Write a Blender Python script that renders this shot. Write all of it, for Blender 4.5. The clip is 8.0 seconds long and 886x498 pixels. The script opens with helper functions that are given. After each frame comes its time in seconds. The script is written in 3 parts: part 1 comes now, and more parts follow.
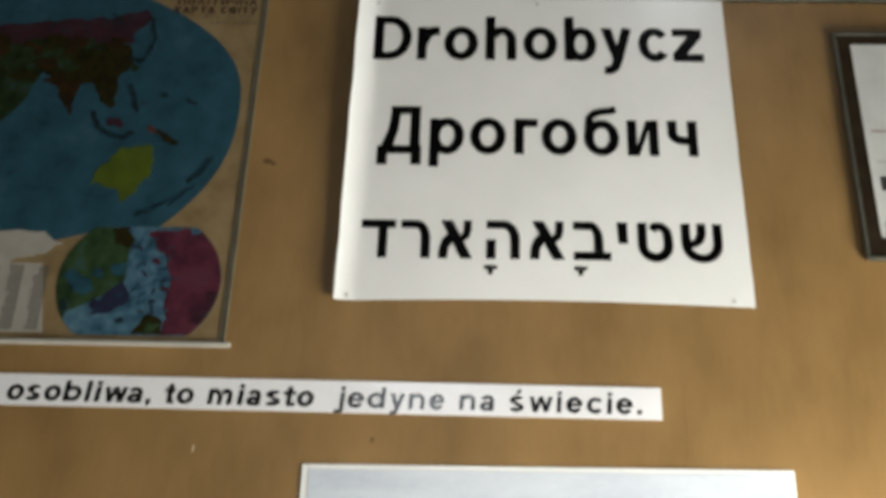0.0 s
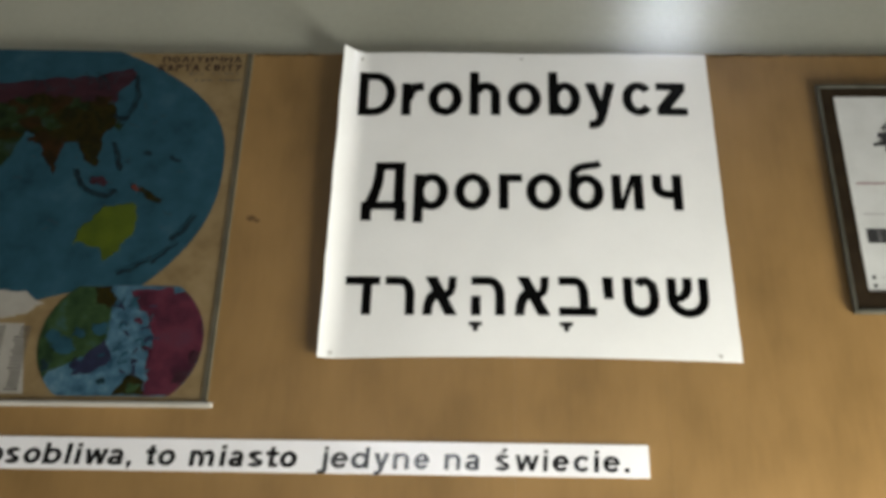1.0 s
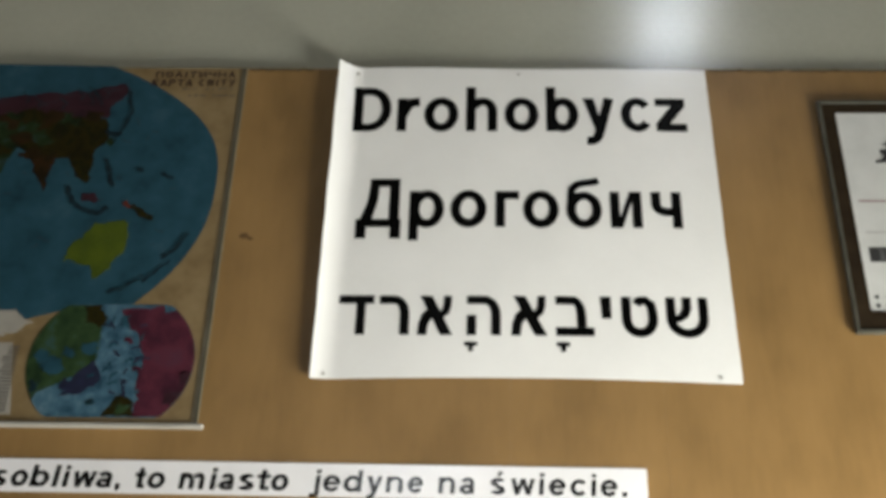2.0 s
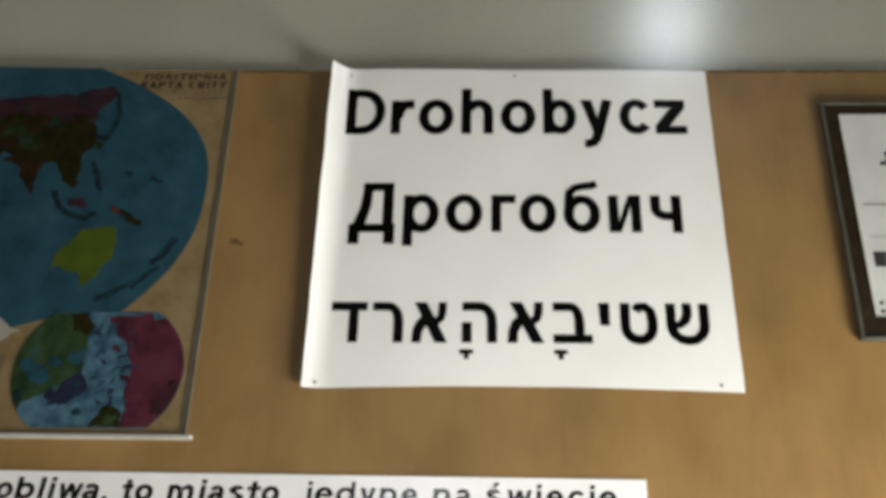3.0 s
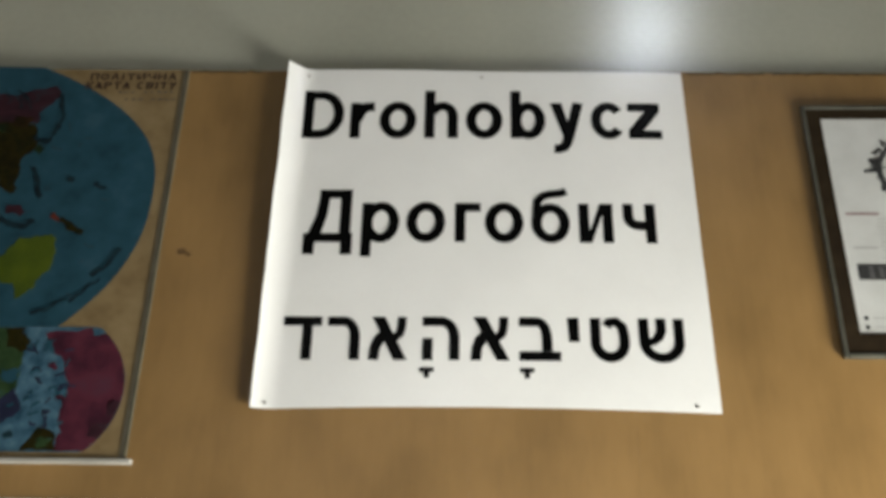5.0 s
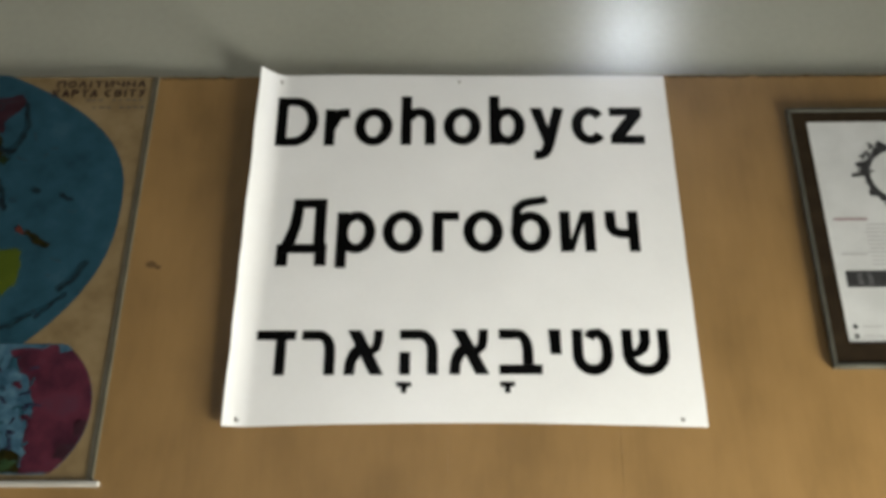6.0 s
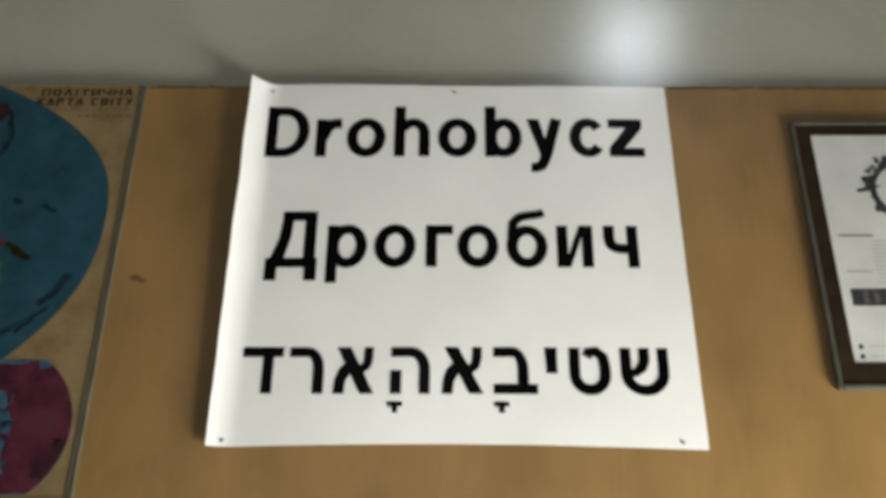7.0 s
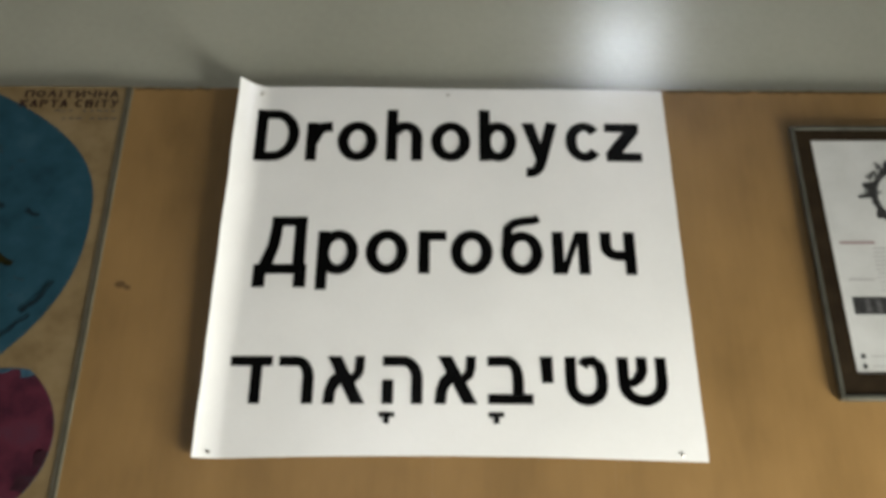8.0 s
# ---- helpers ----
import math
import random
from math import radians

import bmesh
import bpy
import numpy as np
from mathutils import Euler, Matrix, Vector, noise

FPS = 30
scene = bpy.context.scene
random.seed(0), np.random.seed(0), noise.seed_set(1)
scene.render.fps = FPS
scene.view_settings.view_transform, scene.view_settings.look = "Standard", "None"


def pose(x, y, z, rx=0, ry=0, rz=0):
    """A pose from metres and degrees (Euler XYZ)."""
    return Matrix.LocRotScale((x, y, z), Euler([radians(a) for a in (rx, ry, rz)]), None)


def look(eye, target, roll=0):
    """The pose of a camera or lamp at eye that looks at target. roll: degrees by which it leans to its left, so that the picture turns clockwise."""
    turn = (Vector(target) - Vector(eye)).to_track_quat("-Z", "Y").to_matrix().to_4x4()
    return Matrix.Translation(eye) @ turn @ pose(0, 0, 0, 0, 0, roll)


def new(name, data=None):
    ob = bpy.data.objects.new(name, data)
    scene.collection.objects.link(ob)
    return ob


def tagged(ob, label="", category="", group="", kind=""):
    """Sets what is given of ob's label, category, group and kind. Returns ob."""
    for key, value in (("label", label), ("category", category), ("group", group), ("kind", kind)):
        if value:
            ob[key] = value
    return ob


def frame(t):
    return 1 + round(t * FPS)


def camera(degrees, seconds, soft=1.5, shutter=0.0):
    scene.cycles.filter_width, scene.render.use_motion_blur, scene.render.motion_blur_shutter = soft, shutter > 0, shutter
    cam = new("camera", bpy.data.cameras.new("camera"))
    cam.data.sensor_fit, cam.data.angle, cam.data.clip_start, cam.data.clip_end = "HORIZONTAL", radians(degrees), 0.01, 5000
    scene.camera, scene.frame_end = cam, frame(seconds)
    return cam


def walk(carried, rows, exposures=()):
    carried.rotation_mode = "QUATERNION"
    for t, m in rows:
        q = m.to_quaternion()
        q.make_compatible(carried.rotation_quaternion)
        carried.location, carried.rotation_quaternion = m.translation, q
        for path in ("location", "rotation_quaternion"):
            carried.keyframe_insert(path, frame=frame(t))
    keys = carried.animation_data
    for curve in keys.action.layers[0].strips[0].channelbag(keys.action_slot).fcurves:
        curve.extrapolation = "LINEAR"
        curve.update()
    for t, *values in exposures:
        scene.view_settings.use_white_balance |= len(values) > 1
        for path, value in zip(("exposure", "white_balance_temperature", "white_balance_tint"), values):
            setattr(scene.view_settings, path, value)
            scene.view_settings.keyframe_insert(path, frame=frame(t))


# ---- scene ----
# camera and walk
cam = camera(42.0, 8.0, soft=4.1, shutter=0.5)
PATH = [
    (0, (0.2231, -1.4976, 1.3075), (0.1412, 0.2760, 2.2283), 2.07),
    (0.1, (0.2248, -1.4989, 1.3111), (0.1451, 0.2681, 2.2444), 1.93),
    (0.3, (0.2282, -1.5013, 1.3180), (0.1523, 0.2533, 2.2745), 1.67),
    (0.5, (0.2302, -1.5027, 1.3221), (0.1566, 0.2446, 2.2925), 1.52),
    (1, (0.2427, -1.4929, 1.3236), (0.1631, 0.2405, 2.3179), 1.58),
    (1.5, (0.2511, -1.4861, 1.3353), (0.1662, 0.2408, 2.3407), 1.77),
    (3, (0.2614, -1.4478, 1.3738), (0.1733, 0.2770, 2.3824), 1.64),
    (3.5, (0.2759, -1.4299, 1.3857), (0.1869, 0.2930, 2.3974), 1.76),
    (4, (0.2718, -1.4056, 1.3994), (0.2068, 0.3151, 2.4167), 1.40),
    (4.5, (0.2769, -1.3855, 1.4130), (0.2149, 0.3348, 2.4313), 1.52),
    (6, (0.3003, -1.3354, 1.4629), (0.2634, 0.3848, 2.4825), 0.36),
    (6.5, (0.3033, -1.3197, 1.4781), (0.2653, 0.3971, 2.5034), 0.49),
    (7, (0.3075, -1.2989, 1.4898), (0.2715, 0.4112, 2.5261), 0.68),
    (7.5, (0.3081, -1.2810, 1.4979), (0.2839, 0.4262, 2.5394), 0.67),
    (8, (0.3010, -1.2689, 1.5087), (0.2849, 0.4361, 2.5540), 0.48),
]
walk(cam, [(t, look(eye, target, roll)) for t, eye, target, roll in PATH], [(0, -0.17), (0.6, -0.09), (1.5, -0.03), (4.5, -0.03), (8, -0.07)])

# world and light: daylight from a side window, fill from an added rear one, a ceiling lamp switched on, a globe added
# for a glare spot
SUN_UP, SUN_ROUND = radians(38), radians(110)
world = bpy.data.worlds.new("sky")
scene.world = world
world.use_nodes = True
sky = world.node_tree.nodes.new("ShaderNodeTexSky")
sky.sky_type, sky.sun_disc, sky.sun_elevation, sky.sun_rotation = "NISHITA", False, SUN_UP, SUN_ROUND
world.node_tree.links.new(sky.outputs[0], world.node_tree.nodes["Background"].inputs[0])
world.node_tree.nodes["Background"].inputs[1].default_value = 0.08

ROOM_W, ROOM_E, ROOM_S, ROOM_H = -2.8, 1.5, -4.6, 3.75
# windows, both out of view, the south one added for fill: middle along the wall, width, sill, head
SOUTH_WINDOW, EAST_WINDOW = (0.5, 1.8, 0.9, 3.1), (-0.5, 0.7, 0.6, 1.35)


def daylight(name, spot, target, wide, tall, watts):
    lamp = new(name, bpy.data.lights.new(name, "AREA"))
    lamp.data.shape, lamp.data.size, lamp.data.size_y = "RECTANGLE", wide, tall
    lamp.data.energy, lamp.data.color = watts, (1.0, 0.985, 0.9)
    lamp.matrix_world = look(spot, target)


# rear opening is added: weak fill and some sheen low on the veneer
mid, wide, sill, high = SOUTH_WINDOW
daylight("south_fill", (mid, ROOM_S - 0.02, (sill + high) / 2), (mid, 0, (sill + high) / 2), wide, high - sill, 12)
mid, wide, sill, high = EAST_WINDOW
daylight("east_daylight", (ROOM_E + 0.02, mid, (sill + high) / 2), (0, mid, (sill + high) / 2), wide, high - sill, 112)

LAMP_GLOW = 26.0


# ---- materials ----
def shader(name, rough=0.5, gloss=0.5, metal=0.0):
    mat = bpy.data.materials.new(name)
    mat.use_nodes = True
    bsdf = mat.node_tree.nodes["Principled BSDF"]
    bsdf.inputs["Roughness"].default_value = rough
    bsdf.inputs["Specular IOR Level"].default_value = gloss
    bsdf.inputs["Metallic"].default_value = metal
    return mat, mat.node_tree.nodes, mat.node_tree.links, bsdf


def surface(name, dark, light, rough=0.5, gloss=0.5, scale=(30, 30, 30), fine=(300, 300, 300), fine_mix=0.25, bump=0.15, metal=0.0,
            contrast=(0.35, 0.65), depth=0.001, vary=0.0):
    """A surface of two tones in large soft patches, with fine grain and relief on it."""
    mat, nodes, links, bsdf = shader(name, rough, gloss, metal)
    where = nodes.new("ShaderNodeNewGeometry")
    sizes = []
    for size in (scale, fine):
        stretch = nodes.new("ShaderNodeMapping")
        stretch.inputs["Scale"].default_value = size
        links.new(where.outputs["Position"], stretch.inputs["Vector"])
        grain = nodes.new("ShaderNodeTexNoise")
        grain.inputs["Scale"].default_value = 1.0
        grain.inputs["Detail"].default_value = 5.0
        links.new(stretch.outputs[0], grain.inputs["Vector"])
        sizes.append(grain)
    mix = nodes.new("ShaderNodeMath")
    mix.operation = "MULTIPLY_ADD"
    mix.inputs[1].default_value = fine_mix
    links.new(sizes[1].outputs["Fac"], mix.inputs[0])
    rest = nodes.new("ShaderNodeMath")
    rest.operation = "MULTIPLY"
    rest.inputs[1].default_value = 1 - fine_mix
    links.new(sizes[0].outputs["Fac"], rest.inputs[0])
    links.new(rest.outputs[0], mix.inputs[2])
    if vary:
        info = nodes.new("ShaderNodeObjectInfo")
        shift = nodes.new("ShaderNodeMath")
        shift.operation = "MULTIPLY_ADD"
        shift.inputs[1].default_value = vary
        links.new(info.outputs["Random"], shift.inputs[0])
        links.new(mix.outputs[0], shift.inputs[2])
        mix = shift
    ramp = nodes.new("ShaderNodeValToRGB")
    ramp.color_ramp.elements[0].position, ramp.color_ramp.elements[1].position = contrast
    ramp.color_ramp.elements[0].color, ramp.color_ramp.elements[1].color = (*dark, 1), (*light, 1)
    links.new(mix.outputs[0], ramp.inputs[0])
    links.new(ramp.outputs[0], bsdf.inputs["Base Color"])
    if bump:
        relief = nodes.new("ShaderNodeBump")
        relief.inputs["Strength"].default_value = bump
        relief.inputs["Distance"].default_value = depth
        links.new(sizes[1].outputs["Fac"], relief.inputs["Height"])
        links.new(relief.outputs[0], bsdf.inputs["Normal"])
    return mat


def tint(name, colour, spread=0.15, rough=0.35, gloss=0.5, scale=60):
    """Printed ink or plain paint of one hue, a little uneven."""
    low = tuple(c * (1 - spread) for c in colour)
    high = tuple(min(1, c * (1 + spread)) for c in colour)
    return surface(name, low, high, rough, gloss, (scale,) * 3, (scale * 8,) * 3, 0.35, 0.03)


def print_of(name, tones, scale, stretch=(1, 1, 1), rough=0.4, gloss=0.16):
    """A print in which several inks run into one another in patches."""
    mat, nodes, links, bsdf = shader(name, rough, gloss)
    where = nodes.new("ShaderNodeNewGeometry")
    size = nodes.new("ShaderNodeMapping")
    size.inputs["Scale"].default_value = tuple(scale * k for k in stretch)
    links.new(where.outputs["Position"], size.inputs["Vector"])
    grain = nodes.new("ShaderNodeTexNoise")
    grain.inputs["Scale"].default_value, grain.inputs["Detail"].default_value, grain.inputs["Roughness"].default_value = 1.0, 6.0, 0.62
    links.new(size.outputs[0], grain.inputs["Vector"])
    ramp = nodes.new("ShaderNodeValToRGB")
    first, last = ramp.color_ramp.elements
    first.position, last.position = 0.3, 0.7
    first.color, last.color = (*tones[0], 1), (*tones[-1], 1)
    for n, tone in enumerate(tones[1:-1], 1):
        stop = ramp.color_ramp.elements.new(0.3 + 0.4 * n / (len(tones) - 1))
        stop.color = (*tone, 1)
    links.new(grain.outputs["Fac"], ramp.inputs[0])
    links.new(ramp.outputs[0], bsdf.inputs["Base Color"])
    return mat


def glowing(name, colour, strength):
    mat, nodes, links, bsdf = shader(name)
    bsdf.inputs["Base Color"].default_value = (0.8, 0.8, 0.8, 1)
    bsdf.inputs["Emission Color"].default_value = (*colour, 1)
    bsdf.inputs["Emission Strength"].default_value = strength
    return mat


PAINT = surface("grey_wall_paint", (0.375, 0.38, 0.31), (0.46, 0.465, 0.38), 0.235, 0.95, (2.5, 2.5, 2.5), (90, 90, 90), 0.2, 0.12, depth=0.0006)
PLASTER = surface("brown_plaster", (0.13, 0.105, 0.075), (0.18, 0.15, 0.11), 0.6, 0.3, (2, 2, 2), (80, 80, 80), 0.2, 0.2)
CEILING = surface("grey_ceiling_paint", (0.18, 0.18, 0.165), (0.24, 0.24, 0.22), 0.8, 0.3, (1, 1, 1), (60, 60, 60), 0.2, 0.2)
FLOOR = surface("brown_linoleum", (0.045, 0.028, 0.017), (0.08, 0.05, 0.03), 0.4, 0.5, (1.5, 1.5, 1.5), (60, 60, 60), 0.3, 0.1)
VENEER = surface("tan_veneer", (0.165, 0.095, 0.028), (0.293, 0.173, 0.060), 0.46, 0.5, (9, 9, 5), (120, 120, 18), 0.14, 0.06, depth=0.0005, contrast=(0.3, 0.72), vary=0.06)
KNOT = tint("dark_knot", (0.12, 0.07, 0.028), 0.35, 0.5, 0.3, 260)
EDGE_BROWN = tint("dark_edge_brown", (0.085, 0.054, 0.02), 0.5, 0.7, 0.2, 200)
SCRATCH = tint("pale_scratch", (0.72, 0.6, 0.42), 0.1, 0.5, 0.3, 200)
PAPER = surface("white_poster_paper", (0.79, 0.795, 0.78), (0.85, 0.855, 0.84), 0.24, 0.5, (7, 7, 7), (200, 200, 200), 0.2, 0.05, depth=0.0004)
STRIP_PAPER = surface("white_strip_paper", (0.78, 0.78, 0.8), (0.83, 0.83, 0.85), 0.2, 0.5, (12, 12, 12), (220, 220, 220), 0.2, 0.03)
INK = tint("black_ink", (0.0014, 0.0014, 0.0014), 0.2, 0.28, 0.06, 40)
STRIP_INK = tint("black_strip_ink", (0.008, 0.008, 0.009), 0.2, 0.16, 0.5, 40)
STEEL = surface("pin_steel", (0.4, 0.39, 0.36), (0.55, 0.53, 0.5), 0.35, 0.5, (200,) * 3, (900,) * 3, 0.3, 0.05, metal=1.0)
SILVER = surface("silver_moulding", (0.075, 0.075, 0.058), (0.125, 0.125, 0.1), 0.36, 0.5, (30, 30, 30), (400, 400, 400), 0.3, 0.05, metal=0.4)
MAT_BOARD = surface("dark_brown_mount", (0.016, 0.010, 0.005), (0.027, 0.018, 0.009), 0.8, 0.1, (40,) * 3, (500,) * 3, 0.3, 0.15)
DOC = surface("document_paper", (0.5, 0.51, 0.49), (0.6, 0.61, 0.59), 0.45, 0.4, (15,) * 3, (300,) * 3, 0.2, 0.04)
DOC_INK = tint("document_black", (0.03, 0.03, 0.03), 0.4, 0.5, 0.4, 150)
DOC_GREY = tint("document_grey", (0.42, 0.42, 0.41), 0.1, 0.5, 0.4, 150)
DOC_SOOT = tint("document_soot", (0.09, 0.09, 0.09), 0.4, 0.5, 0.4, 150)
DOC_PINK = tint("document_pink", (0.3, 0.22, 0.22), 0.15, 0.5, 0.4, 150)
SLAT = surface("white_plastic", (0.36, 0.35, 0.31), (0.43, 0.42, 0.38), 0.35, 0.5, (20,) * 3, (300,) * 3, 0.2, 0.03)
EDGING = surface("grey_plastic_edging", (0.07, 0.066, 0.045), (0.11, 0.105, 0.075), 0.35, 0.5, (30,) * 3, (300,) * 3, 0.2, 0.05)
LIP = surface("clear_plastic_lip", (0.11, 0.1, 0.07), (0.15, 0.137, 0.1), 0.3, 0.5, (30,) * 3, (300,) * 3, 0.2, 0.04)
MAP_CREAM = print_of("map_cream", ((0.15, 0.104, 0.048), (0.212, 0.152, 0.075), (0.25, 0.186, 0.098)), 18)
MAP_SEA = print_of("map_sea", ((0.0095, 0.034, 0.05), (0.0145, 0.053, 0.077), (0.0185, 0.064, 0.093), (0.031, 0.083, 0.114)), 16)
MAP_DEEP = tint("map_deep_sea", (0.0056, 0.0238, 0.0385), 0.3, 0.36, 0.4, 90)
MAP_PALE = print_of("map_pale_sea", ((0.01, 0.036, 0.06), (0.03, 0.08, 0.122), (0.055, 0.125, 0.175), (0.11, 0.18, 0.23)), 48)
MAP_PINK = print_of("map_pink", ((0.0105, 0.0068, 0.0104), (0.027, 0.0098, 0.0155), (0.037, 0.0128, 0.019), (0.022, 0.024, 0.033)), 42, (0.6, 1, 1.6))
MAP_OLIVE = print_of("map_olive", ((0.0018, 0.0024, 0.0009), (0.009, 0.0072, 0.001), (0.019, 0.015, 0.0012), (0.0045, 0.0065, 0.0016), (0.021, 0.0105, 0.0018)), 40)
MAP_EMBER = tint("map_orange_red", (0.085, 0.014, 0.006), 0.3, 0.36, 0.4, 90)
MAP_BROWN = print_of("map_brown", ((0.0052, 0.0039, 0.0013), (0.0195, 0.0104, 0.0026), (0.0292, 0.0117, 0.00325)), 60)
MAP_LEAF = print_of("map_leaf", ((0.006, 0.016, 0.008), (0.016, 0.036, 0.014), (0.027, 0.055, 0.02), (0.03, 0.075, 0.085)), 30)
MAP_GREEN = print_of("map_green", ((0.0028, 0.0056, 0.0028), (0.0084, 0.0168, 0.0056), (0.014, 0.028, 0.0084), (0.021, 0.042, 0.049)), 45)
MAP_LIME = surface("map_lime", (0.034, 0.058, 0.002), (0.072, 0.1, 0.004), 0.36, 0.4, (26,) * 3, (220,) * 3, 0.3, 0.03)
MAP_MAGENTA = print_of("map_magenta", ((0.02, 0.007, 0.014), (0.05, 0.011, 0.022), (0.085, 0.018, 0.032), (0.07, 0.025, 0.042)), 22)
MAP_VIOLET = tint("map_violet", (0.0105, 0.0135, 0.036), 0.3, 0.36, 0.4, 80)
MAP_DARK = print_of("map_dark", ((0.004, 0.006, 0.008), (0.008, 0.02, 0.028), (0.012, 0.04, 0.05)), 120)
MAP_WHITE = surface("map_white", (0.278, 0.263, 0.228), (0.344, 0.329, 0.293), 0.36, 0.4, (30,) * 3, (220,) * 3, 0.3, 0.03)
MAP_TYPE = tint("map_small_type", (0.075, 0.07, 0.062), 0.3, 0.5, 0.3, 150)
MAP_TITLE = tint("map_title_ink", (0.02, 0.005, 0.0035), 0.3, 0.36, 0.4, 100)
PHOTO = surface("pale_sky_photo", (0.5, 0.545, 0.62), (0.7, 0.745, 0.81), 0.35, 0.4, (3.5, 3.5, 14), (60, 60, 160), 0.2, 0.02)
ENAMEL = tint("lamp_enamel", (0.75, 0.75, 0.73), 0.05, 0.4, 0.5, 20)
GLOBE = glowing("lit_globe", (0.84, 0.91, 1.0), LAMP_GLOW)
TUBE = glowing("lit_tube", (0.88, 0.93, 1.0), 1.3 * LAMP_GLOW)


# ---- building helpers ----
def part(name, bm, material, parent=None, label=""):
    """Links a bmesh as one mesh object, under its thing where there is one."""
    me = bpy.data.meshes.new(name)
    bm.to_mesh(me)
    bm.free()
    me.materials.append(material)
    ob = new(name, me)
    ob.parent = parent
    return tagged(ob, label) if label else ob


def thing(name, label, category, group="", at=(0, 0, 0)):
    """An Empty at the thing's base, to carry its parts."""
    ob = new(name)
    ob.location = at
    ob.empty_display_size = 0.05
    return tagged(ob, label, category, group)


def add_box(bm, x0, x1, y0, y1, z0, z1, bevel=0.0):
    made = bmesh.ops.create_cube(bm, size=1.0)["verts"]
    for v in made:
        v.co = Vector((x0 + (v.co.x + 0.5) * (x1 - x0), y0 + (v.co.y + 0.5) * (y1 - y0), z0 + (v.co.z + 0.5) * (z1 - z0)))
    if bevel:
        edges = list({e for v in made for e in v.link_edges})
        bmesh.ops.bevel(bm, geom=edges, offset=bevel, segments=2, affect="EDGES", profile=0.6)
    return bm


def box(x0, x1, y0, y1, z0, z1, bevel=0.0):
    return add_box(bmesh.new(), x0, x1, y0, y1, z0, z1, bevel)


def ragged(outline, steps=6, amount=0.0025, seed=0.0):
    """A closed outline of (x, z), finer and with an uneven coast."""
    out = []
    count = len(outline)
    for i in range(count):
        a, b = Vector(outline[i]), Vector(outline[(i + 1) % count])
        for k in range(steps):
            p = a.lerp(b, k / steps)
            n = noise.noise_vector(Vector((p.x * 60 + seed, p.y * 60, seed)))
            m = noise.noise_vector(Vector((p.x * 190 + seed, p.y * 190, seed)))
            out.append((p.x + amount * (n.x + 0.6 * m.x), p.y + amount * (n.y + 0.6 * m.y)))
    return out


def sheet(outline, y, thick=0.0003):
    """A thin flat sheet with that outline of (x, z), its face at y towards the room."""
    bm = bmesh.new()
    front = [bm.verts.new((x, y, z)) for x, z in outline]
    face = bm.faces.new(front)
    bmesh.ops.recalc_face_normals(bm, faces=[face])
    if face.normal.y > 0:
        face.normal_flip()
    back = bmesh.ops.extrude_face_region(bm, geom=[face])
    for v in back["geom"]:
        if isinstance(v, bmesh.types.BMVert):
            v.co.y += thick
    bmesh.ops.triangulate(bm, faces=bm.faces[:])
    bmesh.ops.recalc_face_normals(bm, faces=bm.faces[:])
    return bm


def stroke(points, width, y, amount=0.0, seed=0.0):
    """A narrow printed line along points of (x, z)."""
    fine = []
    for a, b in zip(points[:-1], points[1:]):
        for k in range(6):
            fine.append(Vector(a).lerp(Vector(b), k / 6))
    fine.append(Vector(points[-1]))
    left, right = [], []
    for i, p in enumerate(fine):
        d = (fine[min(i + 1, len(fine) - 1)] - fine[max(i - 1, 0)]).normalized()
        n = Vector((-d.y, d.x))
        w = width * (0.5 + 0.35 * noise.noise(Vector((p.x * 150, p.y * 150, seed))))
        p = p + n * amount * noise.noise(Vector((p.x * 90, p.y * 90, seed + 5)))
        left.append(tuple(p + n * w))
        right.append(tuple(p - n * w))
    return sheet(left + right[::-1], y)


# bold block letters: each is a set of strokes in a box of width w; x is the height of small letters, c of capitals, t and k the thickness of
# upright and level strokes
def bow(cx, cz, rx, rz, a0, a1, tx, tz):
    steps = max(4, int(abs(a1 - a0) / 9))
    turn = [radians(a0 + (a1 - a0) * i / steps) for i in range(steps + 1)]
    rim = [(cx + rx * math.cos(a), cz + rz * math.sin(a)) for a in turn]
    hole = [(cx + (rx - tx) * math.cos(a), cz + (rz - tz) * math.sin(a)) for a in turn]
    return [(rim[i], rim[i + 1], hole[i + 1], hole[i]) for i in range(steps)]


def ribbon(points, thick):
    """A stroke of even thickness along a line of points, as a run of quads."""
    spots = [Vector(p) for p in points]
    left, right = [], []
    for i, p in enumerate(spots):
        d = (spots[min(i + 1, len(spots) - 1)] - spots[max(i - 1, 0)]).normalized()
        n = Vector((-d.y, d.x)) * thick / 2
        left.append(tuple(p + n))
        right.append(tuple(p - n))
    return [(left[i], left[i + 1], right[i + 1], right[i]) for i in range(len(spots) - 1)]


def bar(x0, x1, z0, z1):
    return [((x0, z0), (x1, z0), (x1, z1), (x0, z1))]


